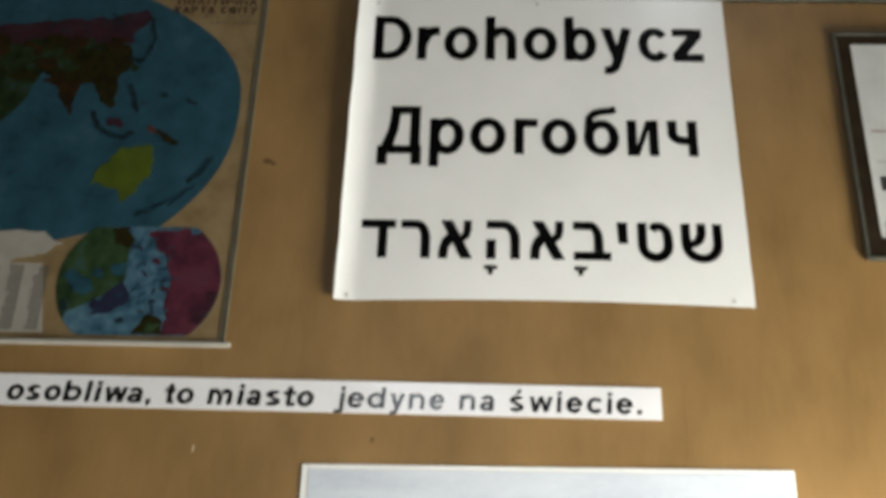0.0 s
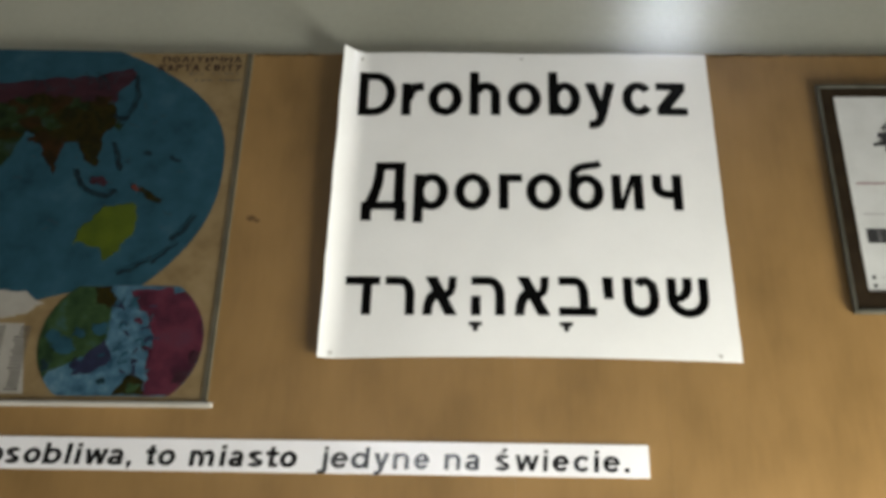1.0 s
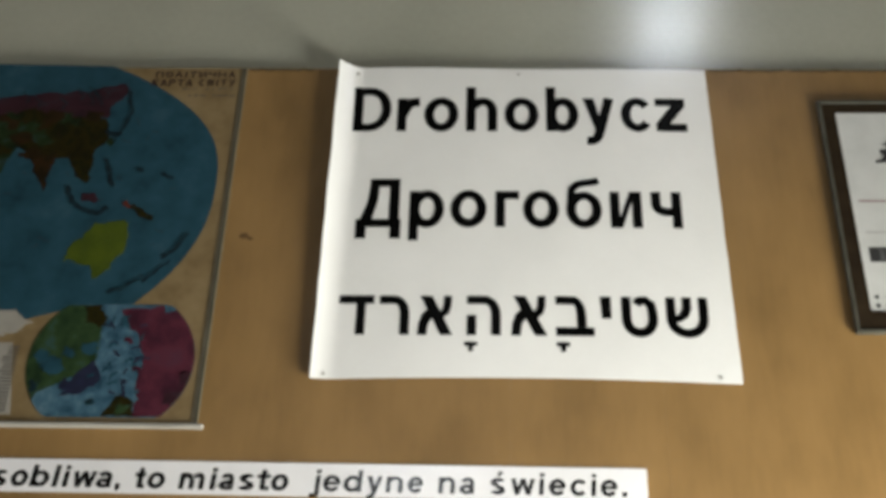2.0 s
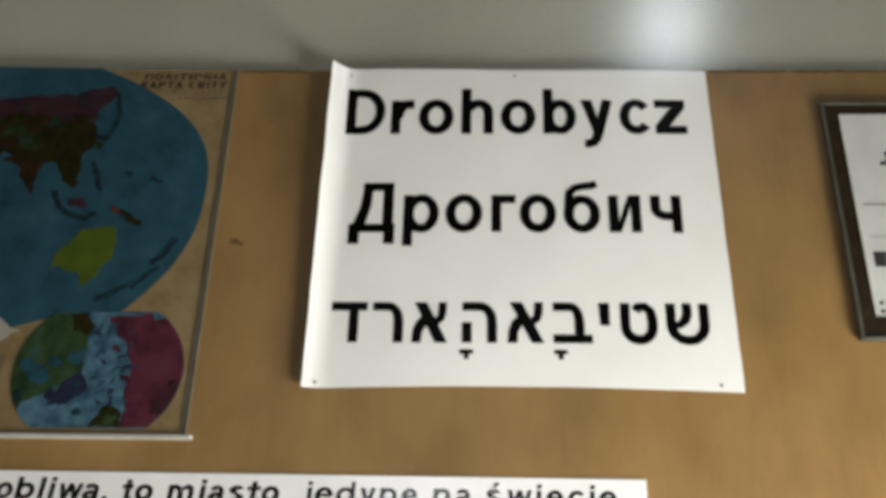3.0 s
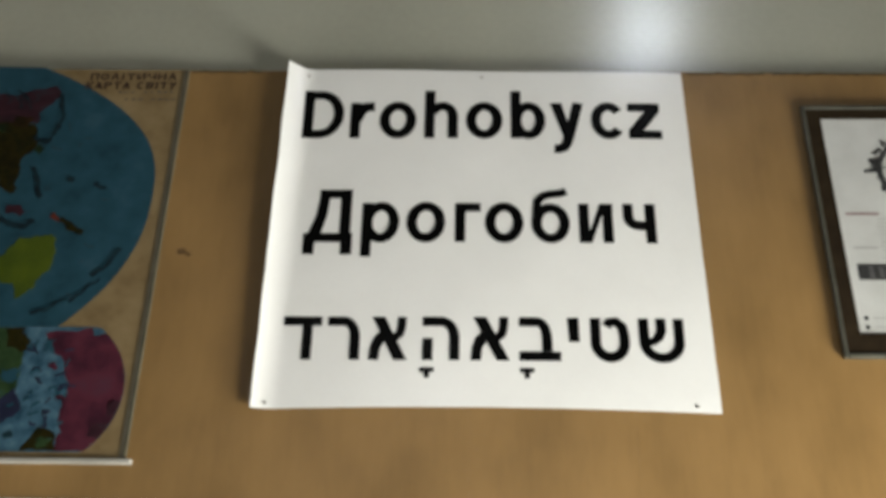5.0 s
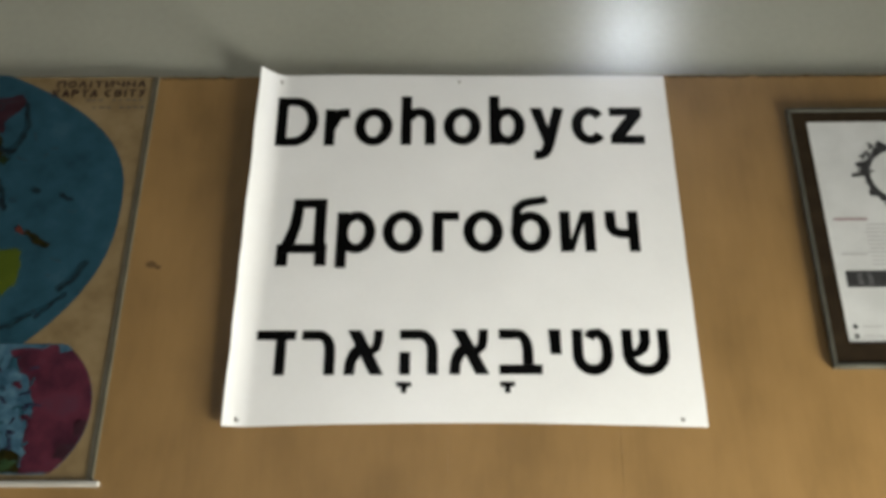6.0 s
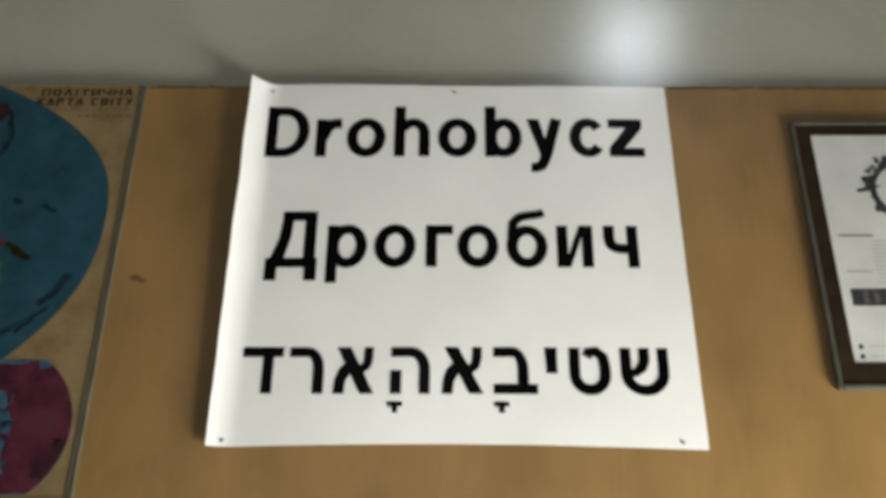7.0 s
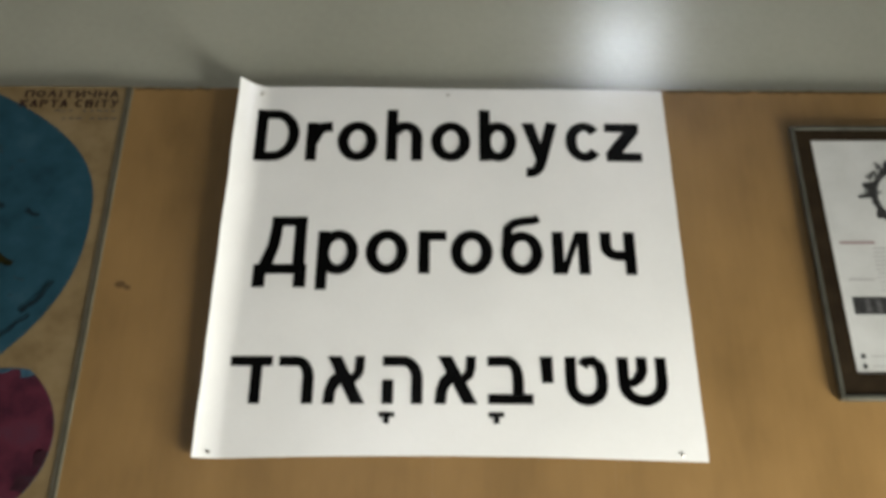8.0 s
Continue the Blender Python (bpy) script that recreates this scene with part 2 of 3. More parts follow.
def drawn(char, w, x, c, t, k):
    d = 0.27 * c
    if char == "D":
        m = 0.42 * w
        return bar(0, t, 0, c) + bar(t, m, 0, k) + bar(t, m, c - k, c) + bow(m, c / 2, w - m, c / 2, -90, 90, t, k)
    if char == "r":
        return bar(0, t, 0, x) + ribbon(((t * 0.6, x * 0.5), (t * 0.95, x * 0.74), (t * 1.45, x * 0.87), (w * 0.92, x * 0.885)), k * 1.15)
    if char in "oо":
        return bow(w / 2, x / 2, w / 2, x * 0.52, 0, 360, t, k)
    if char == "h":
        m = (w + t * 0.2) / 2
        return bar(0, t, 0, c) + bar(w - t, w, 0, x * 0.6) + bow(m, x * 0.6, w - m, x * 0.42, 0, 158, t, k)
    if char in "bр":
        m = (w + t * 0.06) / 2
        stem = bar(0, t, 0, c) if char == "b" else bar(0, t, -d, x)
        return stem + bow(m, x / 2, w - m, x * 0.52, 0, 360, t, k)
    if char == "y":
        e = t * 1.12
        return ([((0, x), (e, x), (w * 0.5 + e * 0.36, x * 0.1), (w * 0.5 - e * 0.32, -x * 0.03))]
                + ribbon(((w - e / 2, x), (w * 0.53, x * 0.05), (w * 0.45, -d * 0.42), (w * 0.36, -d * 0.7), (w * 0.24, -d * 0.8), (w * 0.1, -d * 0.78)), t))
    if char == "c":
        return bow(w * 0.52, x / 2, w * 0.52, x * 0.52, 38, 322, t, k)
    if char == "z":
        return bar(0, w * 0.97, x - k, x) + bar(0, w, 0, k) + [((0, k), (t * 1.45, k), (w * 0.97, x - k), (w * 0.97 - t * 1.45, x - k))]
    if char == "Д":
        return (bar(0, w, 0, k) + bar(0, t * 1.1, -d * 0.85, 0) + bar(w - t * 1.1, w, -d * 0.85, 0) + bar(w * 0.955 - t * 1.08, w * 0.955, k, c)
                + bar(w * 0.28, w * 0.955 - t * 1.08, c - k, c)
                + [((w * 0.28, c - k), (w * 0.28 + t, c - k), (w * 0.25 + t, c * 0.52), (w * 0.14 + t, k), (w * 0.09, k), (w * 0.23, c * 0.5))])
    if char == "г":
        return bar(0, t, 0, x) + bar(t, w, x - k, x)
    if char == "б":
        return (bow(w / 2, x * 0.49, w / 2, x * 0.51, 0, 360, t, k)
                + ribbon(((t * 0.5, x * 0.45), (t * 0.55, x * 0.82), (w * 0.17, x * 1.06), (w * 0.32, x * 1.19), (w * 0.52, x * 1.24), (w * 0.76, x * 1.26), (w * 0.93, x * 1.32)), t * 0.82))
    if char == "и":
        return bar(0, t, 0, x) + bar(w - t, w, 0, x) + [((t, 0), (t * 1.2, 0), (w - t, x * 0.72), (w - t, x), (w - t * 1.2, x), (t, x * 0.28))]
    if char == "ч":
        return (bar(w - t, w, 0, x) + bar(0, t, x * 0.64, x) + bow(w * 0.5, x * 0.66, w * 0.5, x * 0.33, 180, 274, t, k)
                + bar(w * 0.52, w - t, x * 0.33, x * 0.33 + k))
    if char in "sś":
        out = bow(w / 2, x * 0.745, w * 0.47, x * 0.275, 25, 275, t, k) + bow(w / 2, x * 0.265, w * 0.5, x * 0.285, -155, 95, t, k)
        return out + ([((w * 0.42, x * 1.12), (w * 0.62, x * 1.12), (w * 0.85, c * 1.03), (w * 0.55, c * 1.03))] if char == "ś" else [])
    if char == "a":
        return (bow(w * 0.47, x * 0.64, w * 0.45, x * 0.38, 0, 160, t, k) + bar(w * 0.92 - t, w * 0.92, 0, x * 0.64) + bow(w * 0.45, x * 0.28, w * 0.45, x * 0.31, 30, 360, t, k * 0.9))
    if char == "e":
        return bow(w / 2, x / 2, w / 2, x * 0.52, 0, 325, t, k) + bar(t * 0.7, w - t * 0.2, x * 0.42, x * 0.42 + k * 0.85)
    if char == "t":
        return bar(w * 0.28, w * 0.28 + t, x * 0.1, c * 0.95) + bar(0, w * 0.95, x - k, x) + bar(w * 0.35, w * 0.95, 0, k)
    if char == "n":
        m = (w + t * 0.2) / 2
        return bar(0, t, 0, x) + bar(w - t, w, 0, x * 0.6) + bow(m, x * 0.6, w - m, x * 0.42, 0, 158, t, k)
    if char == "m":
        out = bar(0, t, 0, x) + bar(w / 2 - t / 2, w / 2 + t / 2, 0, x * 0.62) + bar(w - t, w, 0, x * 0.62)
        for mid in (w * 0.27, w * 0.75):
            out += bow(mid, x * 0.62, w * 0.25, x * 0.4, 0, 165, t, k)
        return out
    if char == "d":
        m = (w - t * 0.06) / 2
        return bar(w - t, w, 0, c) + bow(m, x / 2, m, x * 0.52, 0, 360, t, k)
    if char == "l":
        return bar(w / 2 - t / 2, w / 2 + t / 2, 0, c)
    if char == "i":
        return bar(w / 2 - t / 2, w / 2 + t / 2, 0, x) + bar(w / 2 - t / 2, w / 2 + t / 2, c - k, c)
    if char == "j":
        return bar(w - t, w, -d * 0.7, x) + bar(w - t, w, c - k, c) + bar(0, w - t * 0.4, -d, -d + k)
    if char == "w":
        e = t * 0.95
        return [((0, x), (w * 0.27 - e / 2, 0), (w * 0.27 + e / 2, 0), (e, x)), ((w * 0.5 - e / 2, x), (w * 0.27 - e / 2, 0), (w * 0.27 + e / 2, 0), (w * 0.5 + e / 2, x)),
                ((w * 0.5 - e / 2, x), (w * 0.73 - e / 2, 0), (w * 0.73 + e / 2, 0), (w * 0.5 + e / 2, x)), ((w - e, x), (w * 0.73 - e / 2, 0), (w * 0.73 + e / 2, 0), (w, x))]
    if char == ",":
        return [((0, 0), (w * 0.3, -0.14 * c), (w * 0.55, -0.14 * c), (w, 0.04 * c), (w, 0.2 * c), (0, 0.2 * c))]
    if char == ".":
        return bar(0, w, 0, 0.2 * c)
    if char == "П":
        return bar(0, t, 0, c) + bar(w - t, w, 0, c) + bar(t, w - t, c - k, c)
    if char == "О":
        return bow(w / 2, c / 2, w / 2, c * 0.51, 0, 360, t, k)
    if char == "С":
        return bow(w * 0.52, c / 2, w * 0.52, c * 0.51, 45, 315, t, k)
    if char == "І":
        return bar(w / 2 - t / 2, w / 2 + t / 2, 0, c)
    if char == "Т":
        return bar(w / 2 - t / 2, w / 2 + t / 2, 0, c - k) + bar(0, w, c - k, c)
    if char == "Н":
        return bar(0, t, 0, c) + bar(w - t, w, 0, c) + bar(t, w - t, c / 2 - k / 2, c / 2 + k / 2)
    if char == "И":
        return bar(0, t, 0, c) + bar(w - t, w, 0, c) + [((t, 0), (t * 1.2, 0), (w - t, c * 0.72), (w - t, c), (w - t * 1.2, c), (t, c * 0.28))]
    if char == "Ч":
        return bar(w - t, w, 0, c) + bar(0, t, c * 0.6, c) + bow(w * 0.5, c * 0.62, w * 0.5, c * 0.28, 180, 274, t, k) + bar(w * 0.5, w - t, c * 0.34, c * 0.34 + k)
    if char in "АЛ":
        legs = ribbon(((t * 0.5, 0), (w / 2, c)), t) + ribbon(((w - t * 0.5, 0), (w / 2, c)), t)
        return legs + (bar(w * 0.25, w * 0.75, c * 0.26, c * 0.26 + k) if char == "А" else [])
    if char == "К":
        return bar(0, t, 0, c) + ribbon(((t, c * 0.5), (w - t * 0.4, c)), t) + ribbon(((t, c * 0.5), (w - t * 0.3, 0)), t)
    if char in "РВ":
        out = bar(0, t, 0, c) + bar(t, w * 0.55, c - k, c) + bar(t, w * 0.55, c * 0.45, c * 0.45 + k) + bow(w * 0.55, c * 0.725, w * 0.43, c * 0.275, -90, 90, t, k)
        return out + (bar(t, w * 0.55, 0, k) + bow(w * 0.55, c * 0.25, w * 0.45, c * 0.25, -90, 90, t, k) if char == "В" else [])
    if char == "У":
        return ribbon(((t * 0.5, c), (w * 0.52, c * 0.4)), t) + ribbon(((w - t * 0.5, c), (w * 0.4, c * 0.08), (w * 0.1, k / 2)), t)
    h = c
    if char == "\u05d3":
        return bar(0, w, h - k, h) + bar(w * 0.5, w * 0.5 + t, 0, h - k)
    if char in "\u05e8\u05d4":
        m = w * 0.5
        out = bar(0, m, h - k, h) + bow(m, h * 0.5, w - m, h * 0.5, 0, 90, t, k) + bar(w - t, w, 0, h * 0.5)
        return out + (bar(0, t, 0, h * 0.5) if char == "\u05d4" else [])
    if char == "\u05d0":
        e = t * 1.28
        return [((0.06 * w, h), (0.06 * w + e, h), (w, 0), (w - e, 0)),
                ((0.74 * w, h), (0.97 * w, h), (0.96 * w, h * 0.74), (0.9 * w, h * 0.56), (0.74 * w, h * 0.44), (0.62 * w, h * 0.58), (0.72 * w, h * 0.7)),
                ((0, 0), (t, 0), (t * 1.1, h * 0.26), (t * 1.5, h * 0.42), (0.42 * w, h * 0.56), (0.3 * w, h * 0.68), (0.12 * w, h * 0.52), (0.03 * w, h * 0.3))]
    if char == "\u05d1":
        m = w * 0.44
        return (bar(0, w, 0, k) + bar(0, m, h - k, h) + bow(m, h * 0.5, w * 0.8 - m, h * 0.5, 0, 90, t, k) + bar(w * 0.8 - t, w * 0.8, k, h * 0.5))
    if char == "\u05d9":
        return [((0.02 * w, h), (0.98 * w, h), (w, h * 0.44), (0.14 * w, h * 0.44))]
    if char == "\u05d8":
        return (bar(0, t, h * 0.42, h) + bow(w / 2, h * 0.42, w / 2, h * 0.44, 180, 360, t, k * 1.05)
                + ribbon(((w * 0.42, h * 0.8), (w * 0.5, h * 0.9), (w * 0.66, h * 0.915), (w * 0.82, h * 0.8), (w - t / 2, h * 0.58), (w - t / 2, h * 0.4)), t))
    if char == "\u05e9":
        return (bar(0, t, h * 0.46, h) + bar(w - t, w, h * 0.46, h) + bow(w / 2, h * 0.46, w / 2, h * 0.48, 180, 360, t, k)
                + [((0.39 * w, h), (0.61 * w, h), (0.61 * w, h * 0.7), (0.52 * w, h * 0.5), (0.34 * w, h * 0.38), (0.17 * w, h * 0.36), (0.16 * w, h * 0.52), (0.3 * w, h * 0.56), (0.39 * w, h * 0.72))])
    return []


def block_letter(char, x0, x1, base, x, c, t, k, material, parent, lie, slant=0.0):
    """One bold printed letter between x0 and x1 on a base line; with a slant, the bounds hold the slanted shape."""
    bm = bmesh.new()
    tall = 0.55 * (c if char in "Dhbldijtś" else x)
    for n, outline in enumerate(drawn(char, x1 - x0 - slant * tall, x, c, t, k)):
        spots = [(x0 + px + slant * pz, base + pz) for px, pz in outline]
        face = bm.faces.new([bm.verts.new((px, lie(px, pz) - 0.000012 * n, pz)) for px, pz in spots])
        face.normal_update()
        if face.normal.y > 0:
            face.normal_flip()
    return part("letter", bm, material, parent)


# ---- the room ----

def setting(name, bm, material, label):
    return tagged(part(name, bm, material), label, name.split("_")[0], kind="structure")


setting("floor", box(ROOM_W - 0.2, ROOM_E + 0.2, ROOM_S - 0.2, 0.21, -0.12, 0), FLOOR, "brown linoleum floor of the room")
setting("ceiling", box(ROOM_W - 0.2, ROOM_E + 0.2, ROOM_S - 0.2, 0.21, ROOM_H, ROOM_H + 0.15), CEILING, "grey painted ceiling of the room")
setting("wall_north", box(ROOM_W - 0.2, ROOM_E + 0.2, 0.012, 0.21, 0, ROOM_H), PAINT, "grey semi-gloss painted wall above the panelling")
setting("wall_west", box(ROOM_W - 0.2, ROOM_W, ROOM_S, 0.012, 0, ROOM_H), PLASTER, "plain brownish plastered wall")
w0, w1, s0, s1 = ROOM_W - 0.2, ROOM_E + 0.2, ROOM_S - 0.2, ROOM_S
mid, wide, sill, high = SOUTH_WINDOW
bm = box(w0, mid - wide / 2, s0, s1, 0, ROOM_H)
add_box(bm, mid + wide / 2, w1, s0, s1, 0, ROOM_H)
add_box(bm, mid - wide / 2, mid + wide / 2, s0, s1, 0, sill)
add_box(bm, mid - wide / 2, mid + wide / 2, s0, s1, high, ROOM_H)
setting("wall_south", bm, PLASTER, "plain brownish plastered wall with an added window opening for fill light")
mid, wide, sill, high = EAST_WINDOW
bm = box(ROOM_E, w1, s1, mid - wide / 2, 0, ROOM_H)
add_box(bm, ROOM_E, w1, mid + wide / 2, 0.012, 0, ROOM_H)
add_box(bm, ROOM_E, w1, mid - wide / 2, mid + wide / 2, 0, sill)
add_box(bm, ROOM_E, w1, mid - wide / 2, mid + wide / 2, high, ROOM_H)
setting("wall_east", bm, PLASTER, "plain brownish plastered wall with a low window opening")


# ---- wooden panelling on the wall ----
def top_edge(x):
    """Height of the panelling's upper edge, which is not quite level."""
    return 2.5518 - 0.0045 * x


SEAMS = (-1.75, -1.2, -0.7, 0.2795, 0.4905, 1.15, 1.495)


def panelling():
    def upper(x):
        return top_edge(x) + 0.0014 * noise.noise(Vector((x * 9, 0, 0)))

    outline = [(-1.75, 0.75), (1.495, 0.75)] + [(1.495 - 3.245 * i / 40, top_edge(1.495 - 3.245 * i / 40) - 0.003) for i in range(41)]
    backing = part("panelling", sheet(outline, 0.006, 0.0059), VENEER)
    tagged(backing, "tan wood veneer panelling on the wall", "panelling", kind="structure")
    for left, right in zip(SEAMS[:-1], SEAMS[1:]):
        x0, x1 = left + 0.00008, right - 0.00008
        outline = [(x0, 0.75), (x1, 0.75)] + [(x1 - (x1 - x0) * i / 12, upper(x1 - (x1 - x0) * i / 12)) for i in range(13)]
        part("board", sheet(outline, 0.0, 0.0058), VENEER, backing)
    return backing


board = panelling()


def blemish(x, z, w, h, material, seed):
    ring = [(x + w * math.cos(a * math.tau / 14), z + h * math.sin(a * math.tau / 14)) for a in range(14)]
    part("knot" if material is KNOT else "scratch", sheet(ragged(ring, 2, 0.0015, seed), -0.0004), material, board)


blemish(-0.1198, 2.2325, 0.0078, 0.0052, KNOT, 1)
blemish(-0.1105, 2.2275, 0.0045, 0.0028, KNOT, 7)
blemish(0.0676, 1.793, 0.002, 0.004, KNOT, 2)
blemish(-0.1744, 1.776, 0.0012, 0.006, SCRATCH, 3)


# thin uneven dark brown strokes just below the panelling's upper edge
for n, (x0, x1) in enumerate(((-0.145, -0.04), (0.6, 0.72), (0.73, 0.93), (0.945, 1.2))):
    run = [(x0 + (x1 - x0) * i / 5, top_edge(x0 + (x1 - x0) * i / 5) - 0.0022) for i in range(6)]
    part("edge_streak", stroke(run, 0.0032, -0.0005, 0.003, 40 + n), EDGE_BROWN, board)


# ---- poster with the town's name in three scripts ----
P_TOP, P_LOW, P_WIDE = 2.5515, 1.9985, 0.5985


def poster_lie(x, z):
    """Depth of the poster's face: its free edge rolls off the wall, the rest bulges a little."""
    v = min(1, max(0, (z - P_LOW) / (P_TOP - P_LOW)))
    roll = 0.034 + 0.014 * v
    lift = (0.006 + 0.013 * v ** 0.8) * max(0, 1 - x / roll) ** 2
    swell = 0.0045 * (0.5 + 0.5 * noise.noise(Vector((x * 4.2, z * 4.2, 3.0)))) * math.sin(math.pi * min(1, max(0, x / P_WIDE)))
    crease = 0.0003 * noise.noise(Vector((x * 16, z * 13, 8.0)))
    return -0.0022 - lift - swell - crease


def hanging_poster():
    poster = thing("poster", "white paper poster lettered in black, one curling edge, pinned up", "poster", at=(0, 0, 0))
    bm = bmesh.new()
    nu, nv = 72, 60
    grid = []
    for j in range(nv + 1):
        row = []
        for i in range(nu + 1):
            u, v = (i / nu) ** 1.35, j / nv
            low = P_LOW + 0.005 * math.sin(math.pi * u) - 0.001 * u
            high = P_TOP - 0.006 * u + 0.0008 * math.sin(9 * u) + 0.0065 * max(0, 1 - u / 0.05)
            x = u * (P_WIDE - 0.005 * v) + 0.004 * v * (1 - u) + 0.001 * noise.noise(Vector((0, v * 8, u * 3)))
            z = low + (high - low) * v
            row.append(bm.verts.new((x, poster_lie(x, z), z)))
        grid.append(row)
    depth = Vector((0, 0.0004, 0))
    back = [[bm.verts.new(v.co + depth) for v in row] for row in grid]
    for j in range(nv):
        for i in range(nu):
            f = bm.faces.new((grid[j][i], grid[j][i + 1], grid[j + 1][i + 1], grid[j + 1][i]))
            f.smooth = True
            f = bm.faces.new((back[j][i], back[j + 1][i], back[j + 1][i + 1], back[j][i + 1]))
            f.smooth = True
    around = [v for v in grid[0]] + [row[-1] for row in grid[1:]] + grid[-1][-2::-1] + [row[0] for row in grid[-2:0:-1]]
    for a, b in zip(around, around[1:] + around[:1]):
        bm.faces.new([bm.verts.new(p) for p in (a.co, a.co + depth, b.co + depth, b.co)])
    part("sheet", bm, PAPER, poster)

    def ink(x, z):
        return poster_lie(x, z) - 0.00025

    town = (
        ("Drohobycz", 2.4236, 0.0640, 0.0862, 0.0152, 0.0148, (0.0322, 0.0905, 0.1021, 0.1385, 0.1454, 0.1977, 0.2116, 0.2590, 0.2726, 0.3244, 0.3380, 0.3871, 0.3961, 0.4442, 0.4555, 0.5025, 0.5099, 0.5560)),
        ("Дрогобич", 2.2470, 0.0640, 0.0862, 0.0146, 0.0143, (0.0483, 0.1144, 0.1284, 0.1794, 0.1911, 0.2434, 0.2586, 0.2924, 0.3004, 0.3521, 0.3650, 0.4164, 0.4306, 0.4761, 0.4923, 0.5353)),
        ("\u05d3\u05e8\u05d0\u05d4\u05d0\u05d1\u05d9\u05d8\u05e9", 2.0680, 0.0630, 0.0630, 0.0136, 0.0134, (0.0335, 0.0824, 0.0923, 0.1340, 0.1478, 0.1963, 0.2184, 0.2651, 0.2816, 0.3308, 0.3451, 0.3974, 0.4082, 0.4224, 0.4386, 0.4877, 0.5019, 0.5594)),
    )
    for line, base, small, tall, upright, level, edges in town:
        for n, char in enumerate(line):
            block_letter(char, edges[2 * n] - 0.001, edges[2 * n + 1] + 0.001, base, small, tall, upright, level, INK, poster, ink)
    for x in (0.2238, 0.354):
        bm = box(x - 0.0092, x + 0.0092, ink(x, 2.055) - 0.0003, ink(x, 2.055), 2.0515, 2.0575)
        add_box(bm, x - 0.0034, x + 0.0034, ink(x, 2.05) - 0.0003, ink(x, 2.05), 2.0432, 2.0516)
        part("vowel_mark", bm, INK, poster)
    for x, z in ((0.034, 2.5375), (0.2943, 2.5360), (0.0182, 2.0067), (0.5692, 2.0062)):
        bm = bmesh.new()
        bmesh.ops.create_uvsphere(bm, u_segments=12, v_segments=8, radius=0.0024)
        for v in bm.verts:
            v.co = Vector((x + v.co.x, poster_lie(x, z) - 0.0008 + 0.5 * v.co.y, z + v.co.z))
        part("pin", bm, STEEL, poster, "steel drawing pin head")
    return poster


hanging_poster()


# ---- printed strip under it ----
def quote_strip():
    strip = thing("text_strip", "narrow white paper strip with one printed line, glued to panelling", "paper strip")

    def drop(x):
        return -0.0032 * (x - 0.459)

    run = [-0.98 + 1.4388 * i / 48 for i in range(49)]
    outline = [(x, 1.8290 + drop(x)) for x in run] + [(x, 1.8750 + drop(x)) for x in run[::-1]]
    part("sheet", sheet(outline, -0.0016, 0.0012), STRIP_PAPER, strip)
    words = "osobliwa,tomiastojedynenaświecie."
    edges = (-0.4409, -0.4187, -0.4146, -0.395, -0.3885, -0.3665, -0.3616, -0.3372, -0.334, -0.3218, -0.3194, -0.3088, -0.3048, -0.2741, -0.2717, -0.2507,
             -0.2451, -0.2395, -0.2162, -0.2058, -0.2002, -0.1778, -0.157, -0.1244, -0.1165, -0.1077, -0.103, -0.0832, -0.0776, -0.0571, -0.0516, -0.0374,
             -0.0335, -0.0114, 0.0191, 0.0309, 0.0363, 0.0582, 0.0637, 0.087, 0.094, 0.1142, 0.1204, 0.1413, 0.149, 0.1683, 0.1899, 0.2106, 0.2183, 0.2374,
             0.2589, 0.2779, 0.2856, 0.316, 0.3213, 0.3289, 0.3349, 0.3554, 0.3622, 0.3826, 0.3878, 0.3954, 0.4006, 0.4217, 0.4284, 0.4337)
    for n, char in enumerate(words):
        back = 0.003 if n < 9 else 0.0055 if n < 25 else 0.0065 - 0.0006 * (n - 25)
        x0, x1 = edges[2 * n] - back, edges[2 * n + 1] - back
        slant = 0.08 if n < 17 else 0.06
        spare = 0.003 if char == "t" else 0.001
        block_letter(char, x0 - spare, x1 + spare, 1.8362 + drop(x0), 0.0222, 0.0302, 0.0069 if n < 17 else 0.0061, 0.0058 if n < 17 else 0.0053, STRIP_INK, strip, lambda x, z: -0.00175, slant)
    return strip


quote_strip()


# ---- large paper print below ----
def paper_print():
    sheet_print = thing("paper_print", "white-bordered pale sky print on paper, fixed to panelling", "print")
    part("sheet", sheet([(-0.0235, 1.28), (0.6273, 1.28), (0.6273, 1.7630), (-0.0235, 1.7571)], -0.0016, 0.0012), PAPER, sheet_print)
    part("picture", sheet([(-0.0135, 1.29), (0.6175, 1.29), (0.6175, 1.7560), (-0.0135, 1.7500)], -0.0021), PHOTO, sheet_print)
    return sheet_print


paper_print()


# ---- political map of the world ----
MAP_E, MAP_LOW = -0.1525, 1.9300


def sea_side(z):
    """The curved side of the oval world map."""
    d = z - 2.325
    return -0.1725 - (0.222 * (d / 0.24) ** 2.5 if d > 0 else 0.074 * (-d / 0.19) ** 2.4)


